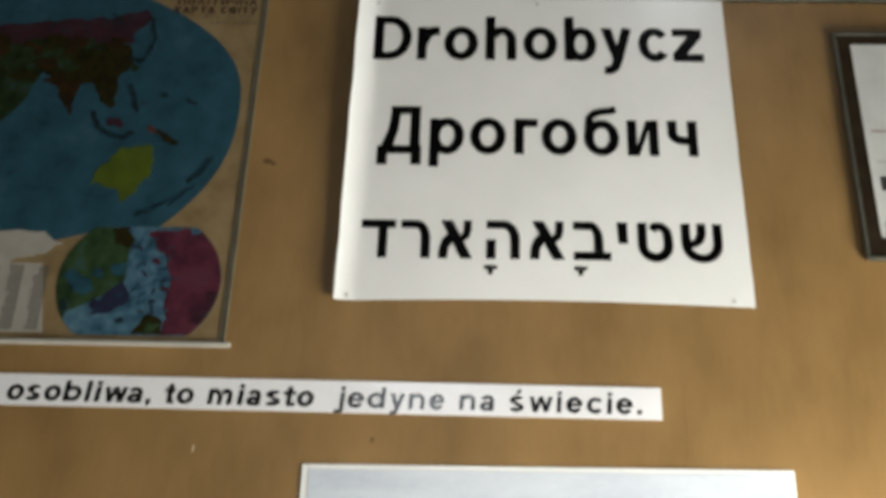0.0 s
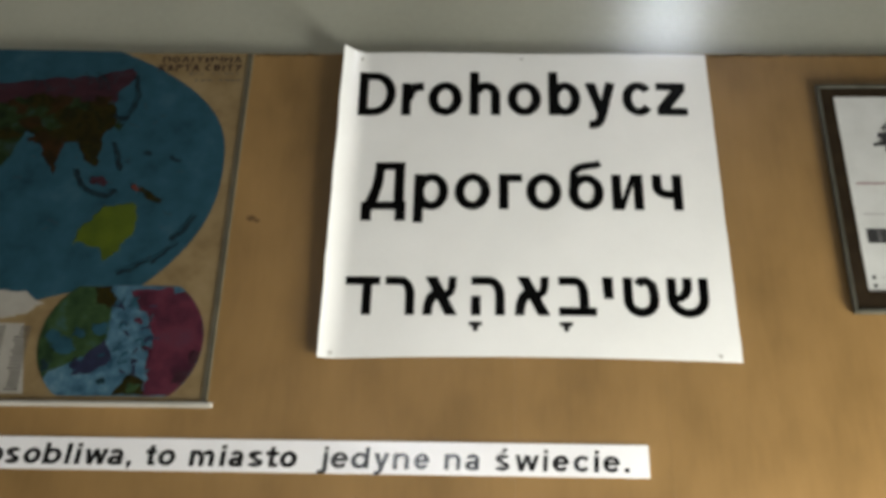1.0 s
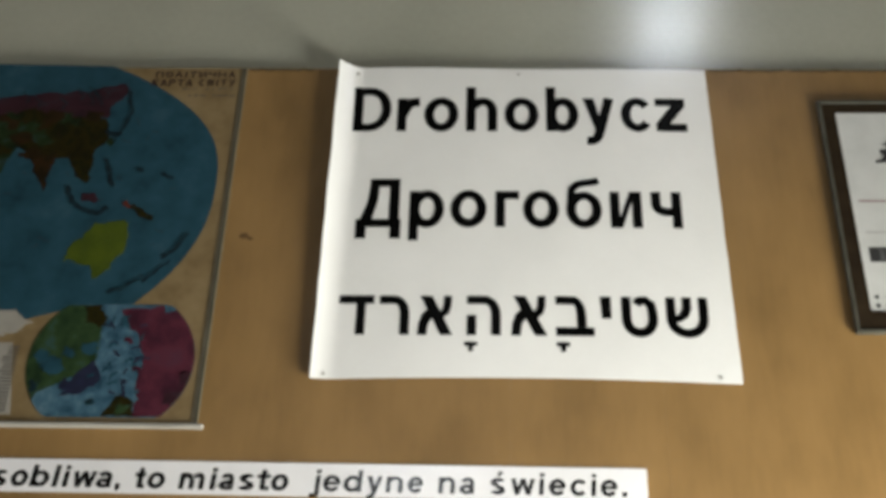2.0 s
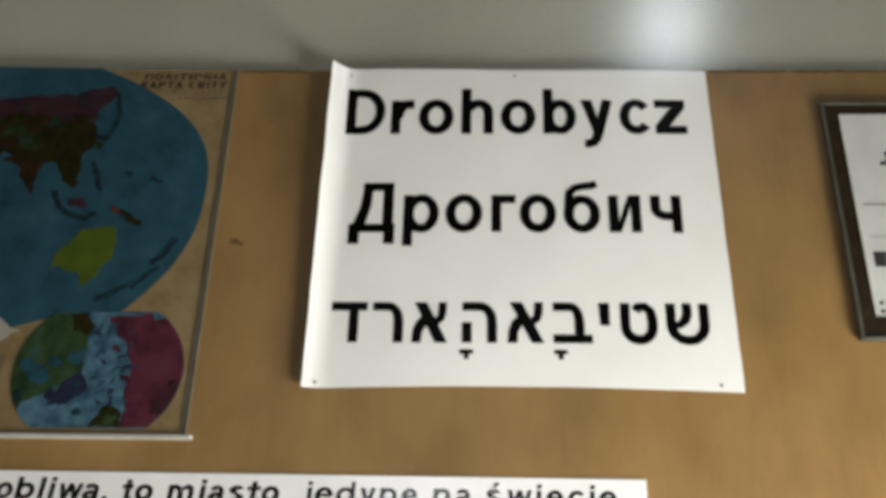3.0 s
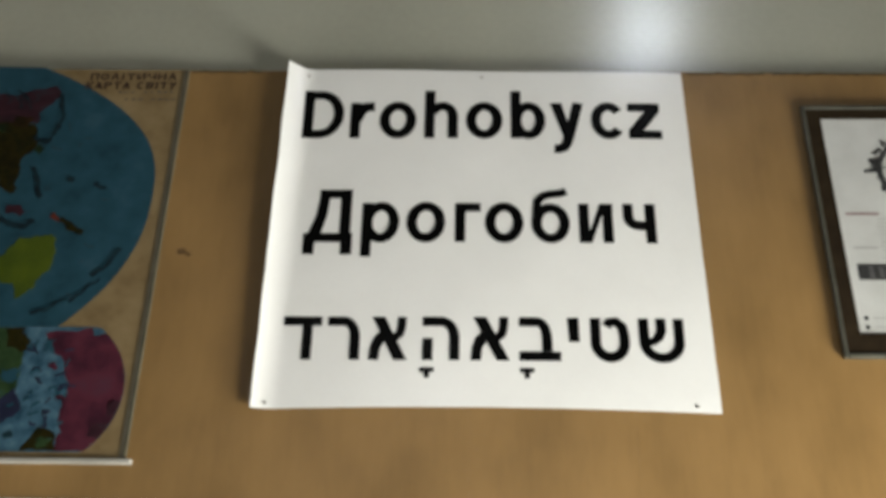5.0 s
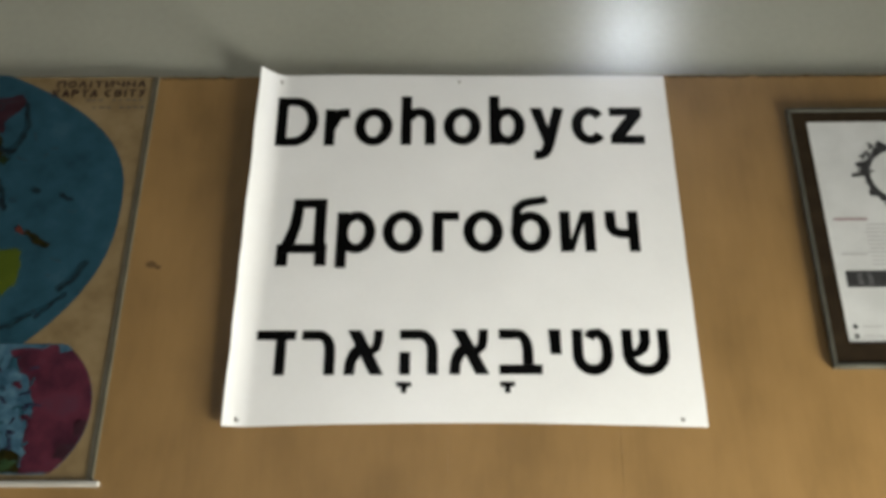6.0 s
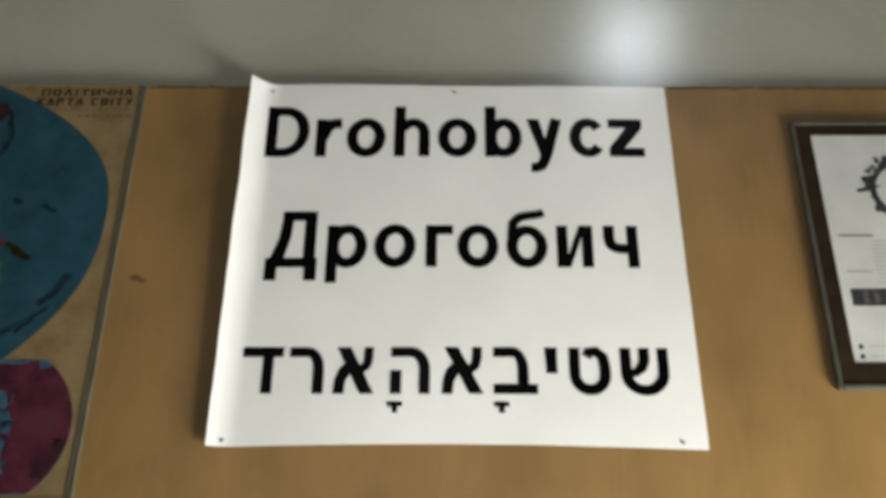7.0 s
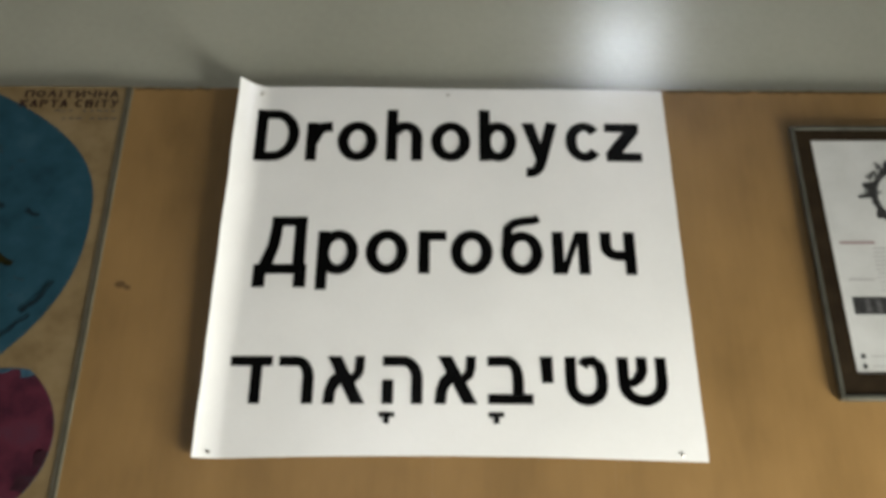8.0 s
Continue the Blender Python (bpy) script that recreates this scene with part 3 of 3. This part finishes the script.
def world_map():
    chart = thing("wall_map", "laminated political world map with blue oval sea and cream margin", "map")
    top = [(MAP_E - 0.94 * i / 20, top_edge(MAP_E - 0.94 * i / 20) - 0.002) for i in range(21)]
    part("sheet", sheet([(-1.096, MAP_LOW), (MAP_E, MAP_LOW)] + top, -0.004, 0.0036), MAP_CREAM, chart)
    side = [(sea_side(2.105 + 0.45 * i / 36), 2.105 + 0.45 * i / 36) for i in range(37)]
    sea = [(-1.0, 2.09), (-0.42, 2.088), (-0.36, 2.105)] + side + [(-1.0, 2.572)]
    part("sea", sheet(sea, -0.0041), MAP_SEA, chart)
    level = -0.0042
    lands = (
        ("land", MAP_PINK, ((-0.72, 2.488), (-0.605, 2.492), (-0.502, 2.504), (-0.411, 2.512), (-0.352, 2.526), (-0.342, 2.509), (-0.368, 2.48), (-0.372, 2.455),
                            (-0.447, 2.457), (-0.537, 2.455), (-0.72, 2.455))),
        ("land", MAP_OLIVE, ((-0.536, 2.458), (-0.467, 2.46), (-0.372, 2.457), (-0.36, 2.43), (-0.377, 2.387), (-0.398, 2.374), (-0.427, 2.377), (-0.48, 2.378),
                             (-0.524, 2.419))),
        ("land", MAP_BROWN, ((-0.484, 2.385), (-0.436, 2.385), (-0.441, 2.358), (-0.447, 2.32), (-0.462, 2.343))),
        ("land", MAP_OLIVE, ((-0.422, 2.388), (-0.384, 2.39), (-0.376, 2.345), (-0.384, 2.332), (-0.402, 2.346))),
        ("land", MAP_GREEN, ((-0.70, 2.456), (-0.536, 2.458), (-0.505, 2.442), (-0.504, 2.395), (-0.517, 2.373), (-0.531, 2.334), (-0.553, 2.306), (-0.70, 2.28))),
        ("land", MAP_LIME, ((-0.388, 2.187), (-0.379, 2.212), (-0.362, 2.227), (-0.348, 2.249), (-0.335, 2.246), (-0.316, 2.258), (-0.297, 2.254), (-0.291, 2.216),
                            (-0.302, 2.189), (-0.322, 2.166), (-0.337, 2.15), (-0.343, 2.174), (-0.372, 2.187))),
        ("land", MAP_WHITE, ((-0.8, 2.10), (-0.5, 2.105), (-0.446, 2.103), (-0.41, 2.081), (-0.437, 2.067), (-0.486, 2.053), (-0.8, 2.05))),
    )
    for n, (name, material, outline) in enumerate(lands):
        if n < 5:
            outline = [(x + 0.006, z - 0.008) for x, z in outline]
        part(name, sheet(ragged(outline, 7, 0.006, n * 7.3), level - 0.00004 * n), material, chart)
    part("land", sheet(ragged(((-0.40, 2.462), (-0.372, 2.46), (-0.376, 2.44), (-0.40, 2.445)), 5, 0.004, 61), level - 0.0004), MAP_BROWN, chart)
    part("land", sheet(ragged(((-0.47, 2.43), (-0.43, 2.435), (-0.42, 2.415), (-0.46, 2.41)), 5, 0.005, 67), level - 0.0004), MAP_BROWN, chart)
    inks = (MAP_GREEN, MAP_BROWN, MAP_OLIVE, MAP_OLIVE, MAP_BROWN, MAP_OLIVE)
    for n in range(26):
        x, z = -0.655 + 0.27 * random.random(), 2.378 + 0.08 * random.random()
        r = 0.008 + 0.013 * random.random()
        ring = [(x + r * 1.3 * math.cos(a * math.tau / 9), z + 0.8 * r * math.sin(a * math.tau / 9)) for a in range(9)]
        part("country", sheet(ragged(ring, 3, 0.008, 90 + n), level - 0.00045 - 0.000006 * n), inks[n % 6], chart)
    for n in range(9):
        x, z = -0.62 + 0.24 * random.random(), 2.48 + 0.035 * random.random()
        part("river", stroke([(x, z), (x + 0.012, z - 0.012), (x + 0.01, z - 0.025)], 0.0022, level - 0.0007, 0.006, n), MAP_DARK, chart)
    for n in range(34):
        x, z = -0.56 + 0.36 * random.random(), 2.13 + 0.33 * random.random()
        if x < sea_side(z) - 0.02 and not (-0.41 < x < -0.28 and z < 2.27):
            turn = random.random() * 2.2 - 1.1
            far = 0.006 + 0.016 * random.random()
            part("sea_mark", stroke([(x, z), (x + far * math.cos(turn), z + far * math.sin(turn))], 0.0022, level - 0.00002, 0.004, n), MAP_DEEP, chart)
    islands = (
        (((-0.405, 2.318), (-0.392, 2.29), (-0.374, 2.276), (-0.348, 2.269), (-0.333, 2.279)), 0.008, MAP_DARK),
        (((-0.337, 2.503), (-0.328, 2.462), (-0.334, 2.43), (-0.347, 2.41), (-0.361, 2.424)), 0.007, MAP_DARK),
        (((-0.353, 2.37), (-0.341, 2.34), (-0.334, 2.316)), 0.008, MAP_DARK),
        (((-0.378, 2.3), (-0.364, 2.299), (-0.352, 2.292)), 0.013, MAP_PINK),
        (((-0.311, 2.288), (-0.298, 2.282)), 0.008, MAP_EMBER),
        (((-0.297, 2.283), (-0.28, 2.267), (-0.262, 2.259)), 0.009, MAP_OLIVE),
        (((-0.31, 2.132), (-0.288, 2.141), (-0.265, 2.155)), 0.005, MAP_DARK),
        (((-0.355, 2.405), (-0.345, 2.40)), 0.012, MAP_GREEN),
        (((-0.225, 2.187), (-0.245, 2.165), (-0.262, 2.15)), 0.0035, MAP_DARK),
        (((-0.205, 2.235), (-0.222, 2.205), (-0.238, 2.19)), 0.006, MAP_DARK),
        (((-0.30, 2.352), (-0.29, 2.345)), 0.008, MAP_DARK),
        (((-0.26, 2.34), (-0.24, 2.335)), 0.007, MAP_DARK),
    )
    for n, (line, width, material) in enumerate(islands):
        part("island", stroke(line, width, level - 0.0008 - 0.00001 * n, 0.004, n * 3.1), material, chart)

    # round inset of the western half of the globe, cut flat above and below
    cx, cz, rx, rz = -0.2855, 2.022, 0.1200, 0.108
    ring = []
    for i in range(64):
        a = math.tau * i / 64
        ring.append((cx + rx * math.cos(a), min(2.1125, max(1.9372, cz + rz * 1.06 * math.sin(a)))))
    inset = part("inset", sheet(ring, level - 0.0003), MAP_PALE, chart)

    def inside(outline):
        out = []
        for x, z in outline:
            d = math.hypot((x - cx) / rx, (z - cz) / (rz * 1.06))
            k = min(1, 0.998 / d) if d else 1
            out.append((cx + (x - cx) * k, min(2.111, max(1.9382, cz + (z - cz) * k))))
        return out

    green = ((-0.42, 2.07), (-0.398, 2.095), (-0.368, 2.115), (-0.324, 2.112), (-0.306, 2.075), (-0.308, 2.021), (-0.343, 1.994), (-0.377, 1.976), (-0.40, 1.955), (-0.42, 2.0))
    pink = ((-0.284, 2.103), (-0.25, 2.105), (-0.225, 2.113), (-0.19, 2.113), (-0.15, 2.06), (-0.15, 1.98), (-0.19, 1.937), (-0.245, 1.938), (-0.236, 1.965), (-0.247, 1.988), (-0.238, 2.028), (-0.248, 2.045), (-0.254, 2.068), (-0.27, 2.078))
    violet = ((-0.349, 1.968), (-0.332, 2.003), (-0.306, 2.021), (-0.296, 1.994), (-0.321, 1.972))
    brown = ((-0.338, 2.112), (-0.311, 2.112), (-0.306, 2.081), (-0.332, 2.081))
    moss = ((-0.285, 1.938), (-0.267, 1.972), (-0.242, 1.962), (-0.242, 1.938))
    teal = ((-0.222, 2.1125), (-0.198, 2.1125), (-0.2, 2.104), (-0.218, 2.102))
    for n, (outline, material) in enumerate(((green, MAP_LEAF), (pink, MAP_MAGENTA), (violet, MAP_VIOLET), (brown, MAP_OLIVE), (moss, MAP_OLIVE), (teal, MAP_PALE))):
        part("land", sheet(inside(ragged(outline, 8, 0.005, 37 + n * 11)), level - 0.0004 - 0.00003 * n), material, inset)
    for n in range(26):
        x, z = -0.315 + 0.075 * random.random(), 1.945 + 0.135 * random.random()
        line = [(x, z), (x + 0.01 * random.random(), z + 0.01 * (random.random() - 0.3)), (x + 0.016 * random.random(), z + 0.02 * (random.random() - 0.3))]
        part("coast_line", stroke(inside(line), 0.003, level - 0.0006 - 0.000006 * n, 0.003, n), MAP_VIOLET if n % 2 else MAP_SEA, inset)

    spots = ((-0.385, 2.032, 0.009, MAP_SEA), (-0.366, 2.012, 0.015, MAP_SEA), (-0.35, 2.035, 0.008, MAP_SEA), (-0.39, 1.985, 0.012, MAP_DARK), (-0.318, 2.045, 0.011, MAP_SEA),
             (-0.315, 2.09, 0.011, MAP_OLIVE), (-0.262, 1.95, 0.009, MAP_LEAF), (-0.302, 1.962, 0.006, MAP_DARK), (-0.272, 2.085, 0.012, MAP_SEA), (-0.248, 2.01, 0.009, MAP_MAGENTA),
             (-0.262, 2.055, 0.007, MAP_MAGENTA), (-0.185, 1.965, 0.014, MAP_PINK), (-0.172, 2.0, 0.012, MAP_PINK), (-0.336, 1.985, 0.014, MAP_VIOLET))
    for n, (x, z, r, material) in enumerate(spots):
        ring = [(x + r * math.cos(a * math.tau / 9), z + 0.85 * r * math.sin(a * math.tau / 9)) for a in range(9)]
        part("patch", sheet(inside(ragged(ring, 4, 0.011, 150 + 3 * n)), level - 0.0008 - 0.000006 * n), material, inset)

    # title in two lines of heavy capitals, with finer lines under it
    def lettered(text, x0, x1, base, tall):
        wide = [0.5 if char == "І" else 0.55 if char == " " else 1.0 for char in text]
        step = (x1 - x0) / sum(wide)
        x = x0
        for char, w in zip(text, wide):
            if char != " ":
                block_letter(char, x + 0.07 * step, x + (w - 0.1) * step, base, tall, tall, 0.0034, 0.0027, MAP_TITLE, chart, lambda px, pz: level)
            x += w * step

    lettered("ПОЛІТИЧНА", -0.3005, -0.1655, 2.5310, 0.0125)
    lettered("КАРТА СВІТУ", -0.3045, -0.1640, 2.5135, 0.0135)
    for n in range(18):
        row, col = n // 9, n % 9
        x = -0.252 + 0.0098 * col + 0.012 * row
        if x < -0.168 and col != 3:
            z = 2.5065 - 0.0135 * row
            wide = 0.004 + 0.004 * random.random()
            part("small_print", sheet([(x, z), (x + wide, z), (x + wide, z + 0.0024), (x, z + 0.0024)], level), MAP_TYPE, chart)

    # legend block of unreadable lines
    part("legend", sheet([(-0.70, 1.94), (-0.412, 1.94), (-0.432, 2.05), (-0.70, 2.05)], -0.0041), MAP_WHITE, chart)
    for row in range(19):
        for col in range(6):
            x0 = -0.421 - 0.037 * col
            wide = 0.014 + 0.009 * random.random()
            z = 1.945 + 0.0054 * row
            part("legend_line", sheet([(x0 - wide, z), (x0, z), (x0, z + 0.003), (x0 - wide, z + 0.003)], -0.00415), MAP_TYPE, chart)

    # plastic edging and the slat that weighs the map down
    part("edging", box(MAP_E - 0.001, MAP_E + 0.0035, -0.0058, -0.0008, MAP_LOW, top_edge(MAP_E) - 0.003, 0.0012), EDGING, chart, "grey plastic edging")
    part("lip", box(MAP_E - 0.0048, MAP_E - 0.002, -0.0052, -0.004, MAP_LOW, top_edge(MAP_E) - 0.003, 0.0004), LIP, chart, "pale clear plastic lip of the edging")
    bm = bmesh.new()
    add_box(bm, -1.115, -0.1405, -0.009, -0.0005, 1.9220, 1.9286, 0.0022)
    slat = part("slat", bm, SLAT, chart, "white plastic bottom slat")
    return chart


world_map()


# ---- framed document ----
def framed_document():
    fr = thing("picture_frame", "silver-edged frame with dark brown mount around a printed document", "picture frame")
    x0, x1, z0, z1 = 0.7576, 1.056, 2.0705, 2.4765
    w = 0.0062
    bars = ((x0, x0 + w, z0, z1), (x1 - w, x1, z0, z1), (x0 + w, x1 - w, z0, z0 + w), (x0 + w, x1 - w, z1 - w, z1))
    for a, b, c, d in bars:
        part("moulding", box(a, b, -0.01, -0.0008, c, d, 0.0022), SILVER, fr, "narrow silver moulding")
    for a, b, c, d in ((x0 + w, 0.784, z0 + w, z1 - w), (x1 - 0.0275, x1 - w, z0 + w, z1 - w), (0.784, x1 - 0.0275, z0 + w, 2.1055), (0.784, x1 - 0.0275, 2.4535, z1 - w)):
        part("mount", box(a, b, -0.0075, -0.001, c, d), MAT_BOARD, fr, "dark brown mount")
    paper = part("document", box(0.784, x1 - 0.0275, -0.006, -0.001, 2.1055, 2.4535), DOC, fr, "pale printed document")
    face = -0.0063
    cx, cz, r = 0.9, 2.362, 0.047
    outer, inner = [], []
    for i in range(73):
        a = math.tau * i / 72
        k = r + 0.007 * noise.noise(Vector((math.cos(a) * 3, math.sin(a) * 3, 0)))
        spike = 0.012 * max(0, math.sin(7 * a + 0.6)) ** 3
        outer.append((cx + (k + spike + 0.004) * math.cos(a), cz + (k + spike + 0.004) * math.sin(a)))
        inner.append((cx + (r - 0.005) * math.cos(a), cz + (r - 0.005) * math.sin(a)))
    part("emblem", sheet(outer + inner[::-1], face), DOC_INK, paper, "black ring-shaped emblem")
    part("emblem_ray", sheet([(0.832, 2.359), (0.856, 2.361), (0.856, 2.369), (0.832, 2.364)], face - 0.0002), DOC_INK, paper)
    for n in range(22):
        a = radians(120 + 130 * random.random())
        k = r + 0.016 * random.random() - 0.004
        x, z = cx + k * math.cos(a), cz + k * math.sin(a)
        turn = random.random() * math.pi
        part("emblem_mark", stroke([(x, z), (x + 0.008 * math.cos(turn), z + 0.008 * math.sin(turn))], 0.0026, face - 0.0003 - 0.00002 * n, 0.003, n), DOC_INK if n % 3 else DOC_SOOT, paper)
    part("band", sheet([(0.7965, 2.186), (1.02, 2.186), (1.02, 2.2105), (0.7965, 2.2105)], face), DOC_INK, paper, "dark printed band")
    for x, z in ((0.8115, 2.198), (0.825, 2.198), (0.85, 2.198), (0.872, 2.198)):
        part("band_mark", sheet([(x, z - 0.009), (x + 0.006, z - 0.009), (x + 0.006, z + 0.009), (x, z + 0.009)], face - 0.0004), DOC_SOOT, paper)
    part("heading_line", sheet([(0.795, 2.2885), (0.84, 2.2885), (0.84, 2.2925), (0.795, 2.2925)], face), DOC_PINK, paper)
    part("heading_line", sheet([(0.797, 2.234), (0.83, 2.234), (0.83, 2.238), (0.797, 2.238)], face), DOC_GREY, paper)
    for n in range(11):
        z = 2.281 - 0.0062 * n
        for k in range(5):
            x = 0.833 + 0.036 * k + 0.004 * random.random()
            part("text_line", sheet([(x, z), (x + 0.03, z), (x + 0.03, z + 0.0022), (x, z + 0.0022)], face), DOC_GREY, paper)
    for z in (2.1285, 2.115):
        ring = [(0.7955 + 0.0032 * math.cos(a * math.tau / 10), z + 0.0036 * math.sin(a * math.tau / 10)) for a in range(10)]
        part("bullet", sheet(ring, face), DOC_INK, paper)
        for k in range(3):
            x = 0.805 + 0.03 * k
            part("text_line", sheet([(x, z - 0.001), (x + 0.025, z - 0.001), (x + 0.025, z + 0.0012), (x, z + 0.0012)], face), DOC_GREY, paper)
    fr.location, fr.rotation_euler = (0.0106, 0, 0.0017), (0, -0.003, 0)
    return fr


framed_document()


# ---- lamps out of view that mirror in the gloss; the globe is added for the wall's glare spot ----
def glare_globe(x, y, z, r):
    lamp = thing("glare_spot_lamp", "added unseen globe lamp that makes the glare spot on the wall", "lamp", at=(0, 0, 0))
    bm = bmesh.new()
    bmesh.ops.create_uvsphere(bm, u_segments=32, v_segments=20, radius=r, matrix=Matrix.Translation((x, y, z)))
    for f in bm.faces:
        f.smooth = True
    part("globe", bm, GLOBE, lamp, "glowing globe mirrored as the glare spot")
    bm = bmesh.new()
    rise = ROOM_H - z - r
    bmesh.ops.create_cone(bm, cap_ends=True, segments=16, radius1=r * 0.45, radius2=r * 0.4, depth=rise, matrix=Matrix.Translation((x, y, z + r + rise / 2 - 0.004)))
    part("holder", bm, ENAMEL, lamp)
    return lamp


# unseen globe, added so its mirror image makes the soft spot above the poster
glare_globe(0.76, -1.1, 3.60, 0.085)


def tube_lamp(x, y, z):
    lamp = thing("ceiling_light", "lit fluorescent light hanging on two rods", "lamp")
    part("housing", box(x - 0.31, x + 0.31, y - 0.08, y + 0.08, z + 0.031, z + 0.08, 0.008), ENAMEL, lamp)
    part("diffuser", box(x - 0.3, x + 0.3, y - 0.07, y + 0.07, z - 0.03, z + 0.03, 0.015), TUBE, lamp, "lit opal diffuser")
    for k in (-0.2, 0.2):
        part("rod", box(x + k - 0.006, x + k + 0.006, y - 0.006, y + 0.006, z + 0.079, ROOM_H, 0.001), ENAMEL, lamp)
    return lamp


tube_lamp(-0.1, -4.2, 3.42)
